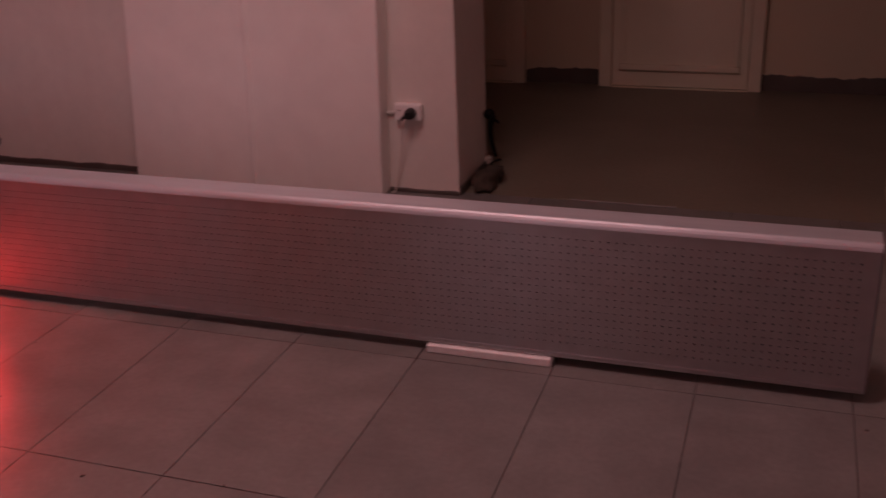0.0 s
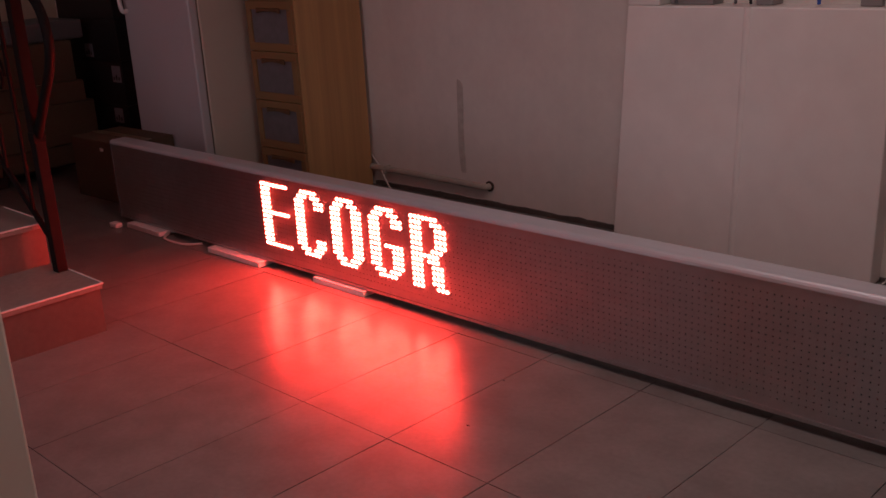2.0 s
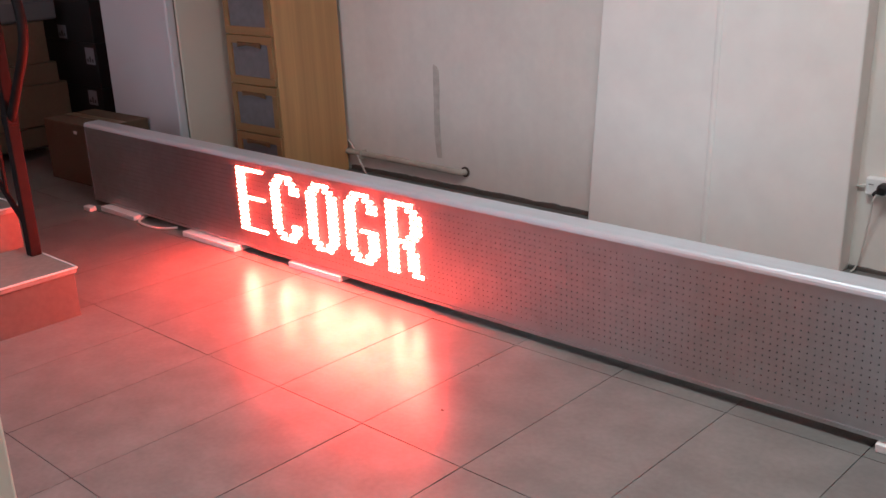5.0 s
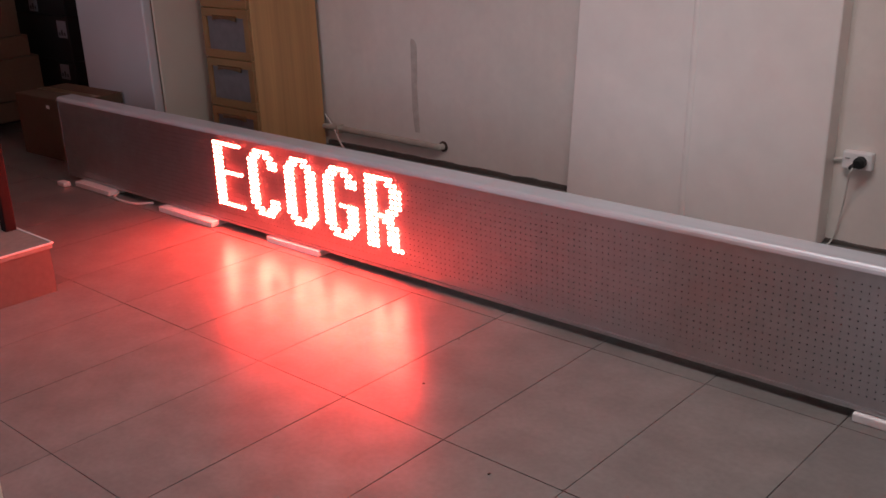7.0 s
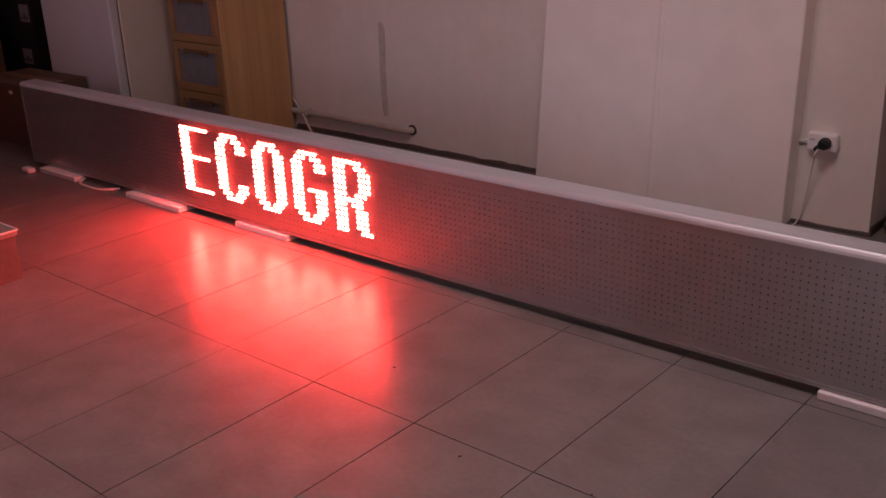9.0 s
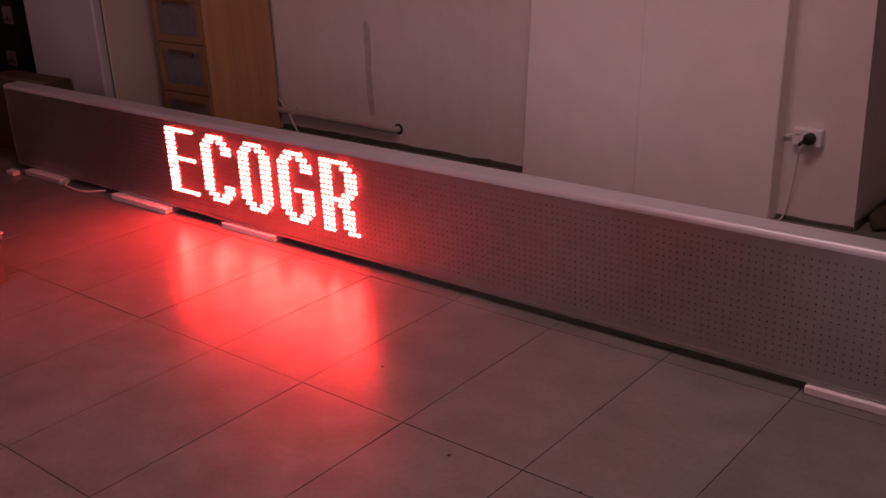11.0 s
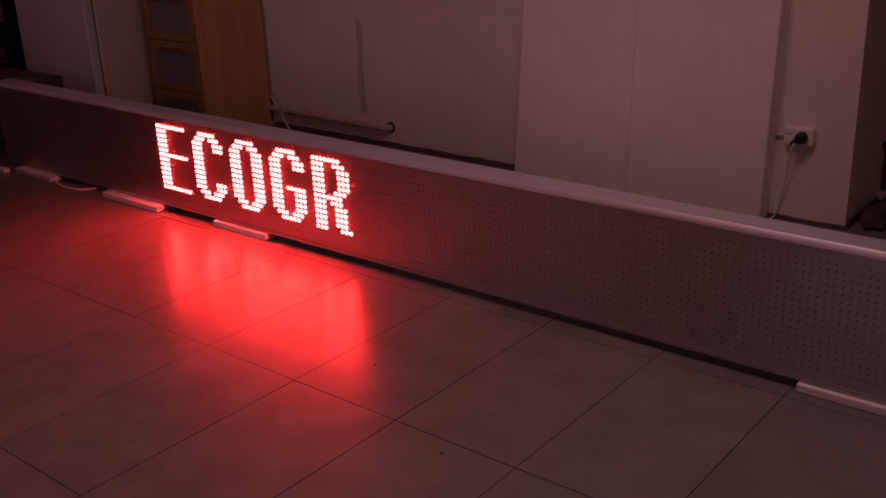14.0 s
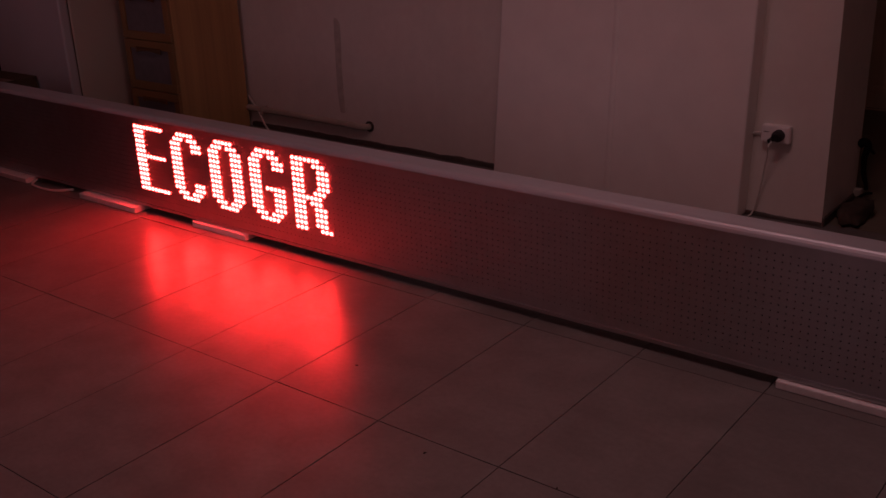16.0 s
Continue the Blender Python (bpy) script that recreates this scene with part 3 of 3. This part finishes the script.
pallet()
carton(-3.20, -2.63, 0.10, 0.60, 0.0705, 0.112)
carton(-3.20, -2.62, 0.62, 1.12, 0.0705, 0.108)
carton(-3.20, -2.62, 0.08, 0.55, 0.183, 0.225)
carton(-3.20, -2.61, 0.58, 1.155, 0.183, 0.218)
carton(-3.20, -2.63, 0.12, 0.60, 0.4085, 0.10)
carton(-3.20, -2.625, 0.61, 1.12, 0.4015, 0.11)
carton(-3.20, -2.64, 0.05, 0.56, 0.5125, 0.23)
carton(-3.20, -2.64, 0.60, 1.09, 0.5125, 0.215)
case = part("flat_case", box(-3.1, -2.66, 0.75, 1.18, 0.7285, 0.83, 0.012), GREY_WIRE)
tagged(case, "grey flat case lying on the stacked boxes", "case")
for k, (h, z) in enumerate([(0.36, 0.0), (0.24, 0.3605), (0.22, 0.601), (0.22, 0.8215), (0.22, 1.042)]):
    c = carton(-3.1 + 0.012 * k, -2.40 - 0.006 * k, 1.24, 1.72, z, h - 0.0005, mat=DARKBOX, label="black carton with pale labels" if k < 3 else "plain black carton high in the stack", group="black cartons")
    w, d = (0.70 - 0.018 * k) / 2, 0.24
    for x, low, high in {0: [(0.19, 0.262, 0.342)], 1: [(0.225, 0.125, 0.215)], 2: [(-0.05, 0.012, 0.085)]}.get(k, []):
        tab = part("label", box(x, x + 0.095, -d - 0.0012, -d - 0.0004, low, high), LABEL, c, "pale paper label with dark print")
        for j in range(3):
            part("print_bar", box(x + 0.012 + 0.026 * j, x + 0.026 + 0.026 * j, -d - 0.0020, -d - 0.0014, low + 0.012, low + 0.030 + 0.012 * (j % 2)), BLACK, tab)

# cable and connector at the sign's far end
c = part("floor_cable", tube(curve_points([(-1.10, 0.66, 0.008), (-1.07, 0.615, 0.005), (-1.0, 0.60, 0.005), (-0.90, 0.61, 0.005), (-0.84, 0.655, 0.008)]), 0.005, 8), WIRE, smooth=True)
tagged(c, "white cable looping out from under the sign", "cable")
c = part("connector", box(-1.455, -1.395, 0.565, 0.600, 0.0, 0.022, 0.006), PLASTIC)
tagged(c, "small white connector lying on the floor", "connector")


# crumbs of dirt on the tiles
def crumb(x, y, size, turn):
    bm = bmesh.new()
    bmesh.ops.create_icosphere(bm, subdivisions=2, radius=1)
    for v in bm.verts:
        v.co *= 1 + 0.45 * noise.noise(v.co * 1.9 + Vector((x, y, 0)))
        v.co = Vector((v.co.x * size, v.co.y * size * 0.55, (max(v.co.z, -0.5) + 0.5) * size * 0.4))
    ob = part("crumb", bm, SACK)
    ob.location, ob.rotation_euler.z = (x, y, 0.0002), turn
    tagged(ob, "tiny dark crumb of dirt on the floor tiles", "crumb", "crumbs on the floor")


for x, y, size, turn in [(1.111, 0.174, 0.0040, 0.4), (1.506, -0.046, 0.0042, 1.3), (1.807, 0.003, 0.0036, 2.2), (3.025, 0.540, 0.0040, 0.9), (1.008, 0.428, 0.0030, 2.8)]:
    crumb(x, y, size, turn)


# ---- the hall behind the passage ----
def hall_door(x0, x1, name):
    ob = thing(name, ((x0 + x1) / 2, 3.489, 0), "closed pale painted panel door in the hall", "door", "hall doors", structure)
    w = (x1 - x0) / 2
    part("frame", box(-w, -w + 0.06, -0.045, 0, 0, 2.08, 0.004), DOOR_PAINT, ob)
    part("frame", box(w - 0.06, w, -0.045, 0, 0, 2.08, 0.004), DOOR_PAINT, ob)
    part("frame", box(-w + 0.0605, w - 0.0605, -0.045, 0, 2.02, 2.08, 0.004), DOOR_PAINT, ob)
    leaf = part("leaf", box(-w + 0.062, w - 0.062, -0.030, -0.001, 0.006, 2.018, 0.003), DOOR_PAINT, ob)
    part("moulding", box(-w + 0.10, w - 0.10, -0.048, -0.0305, 0.085, 0.115, 0.006, 3), DOOR_PAINT, leaf)
    part("moulding", box(-w + 0.10, w - 0.10, -0.048, -0.0305, 0.95, 0.98, 0.006, 3), DOOR_PAINT, leaf)
    for s in (-1, 1):
        part("moulding", box(s * (w - 0.115) - 0.012, s * (w - 0.115) + 0.012, -0.042, -0.0305, 0.116, 0.949, 0.004), DOOR_PAINT, leaf)
    part("threshold", box(-w + 0.0605, w - 0.0605, -0.050, -0.0305, 0.0, 0.005), DOOR_PAINT, ob)
    return ob


hall_door(1.925, 2.685, "door_1")
hall_door(1.205, 1.552, "door_2")


def rod():
    ob = thing("wall_hook", (1.742, 2.09, 0.0), "black hooked iron bar fixed low at the passage corner", "hook")
    bar = curve_points([(0.003, 0.0, 0.205), (0.022, 0.0, 0.216), (0.032, 0.0, 0.200), (0.024, 0.0, 0.16), (0.026, 0.0, 0.11), (0.038, 0.0, 0.065), (0.042, 0, 0.045)], 6)
    n = len(bar) - 1
    part("bar", tube(bar, [0.016 - 0.010 * k / n for k in range(n + 1)], 10), IRON, ob, smooth=True)
    part("lug", tube(curve_points([(0.036, 0.0, 0.188), (0.050, 0.0, 0.184), (0.054, 0.0, 0.176)]), 0.005, 8), IRON, ob, smooth=True)
    part("foot_bar", tube(curve_points([(0.020, -0.03, 0.018), (0.045, -0.01, 0.034), (0.064, 0.0, 0.036)]), 0.005, 8), IRON, ob, smooth=True)
    part("bracket", box(0.0005, 0.03, -0.014, 0.014, 0.018, 0.046, 0.005), PIPE, ob, "pale worn bracket")
    return ob


rod()
skirt = part("baseboard", box(1.7425, 1.750, WALL_Y, WALL_Y + 0.33, 0, 0.03, 0.002), SKIRT)
tagged(skirt, "dark skirting at the passage corner", "skirting", kind=structure)


strip = part("threshold", box(2.13, 2.49, 1.7985, 1.8065, 0.0, 0.004, 0.001, 1), BOARD)
tagged(strip, "thin pale joint strip across the passage floor", "threshold", kind=structure)


def cloth():
    bm = bmesh.new()
    bmesh.ops.create_icosphere(bm, subdivisions=3, radius=1)
    for v in bm.verts:
        n = noise.noise(v.co * 1.7) * 0.5 + noise.noise(v.co * 4.5) * 0.28
        v.co *= 1 + n
        v.co = Vector((v.co.x * 0.048, v.co.y * 0.105, max(v.co.z, -0.4) * 0.046))
    low = min(v.co.z for v in bm.verts)
    for v in bm.verts:
        v.co += Vector((1.812, 1.905, -low))
    return tagged(part("floor_cloth", bm, SACK, smooth=True), "crumpled brown cloth at the foot of the wall", "cloth")


cloth()


def ceiling_light():
    ob = thing("ceiling_light", (1.75, 0.05, TOP), "white rectangular ceiling light", "ceiling light")
    for x0, x1, y0, y1 in [(-0.62, -0.59, -0.32, 0.32), (0.59, 0.62, -0.32, 0.32), (-0.5895, 0.5895, -0.32, -0.29), (-0.5895, 0.5895, 0.29, 0.32)]:
        part("frame", box(x0, x1, y0, y1, -0.085, 0, 0.003), PLASTIC, ob)
    part("reflector", box(-0.589, 0.589, -0.289, 0.289, -0.06, -0.045), PLASTIC, ob)
    return ob


ceiling_light()
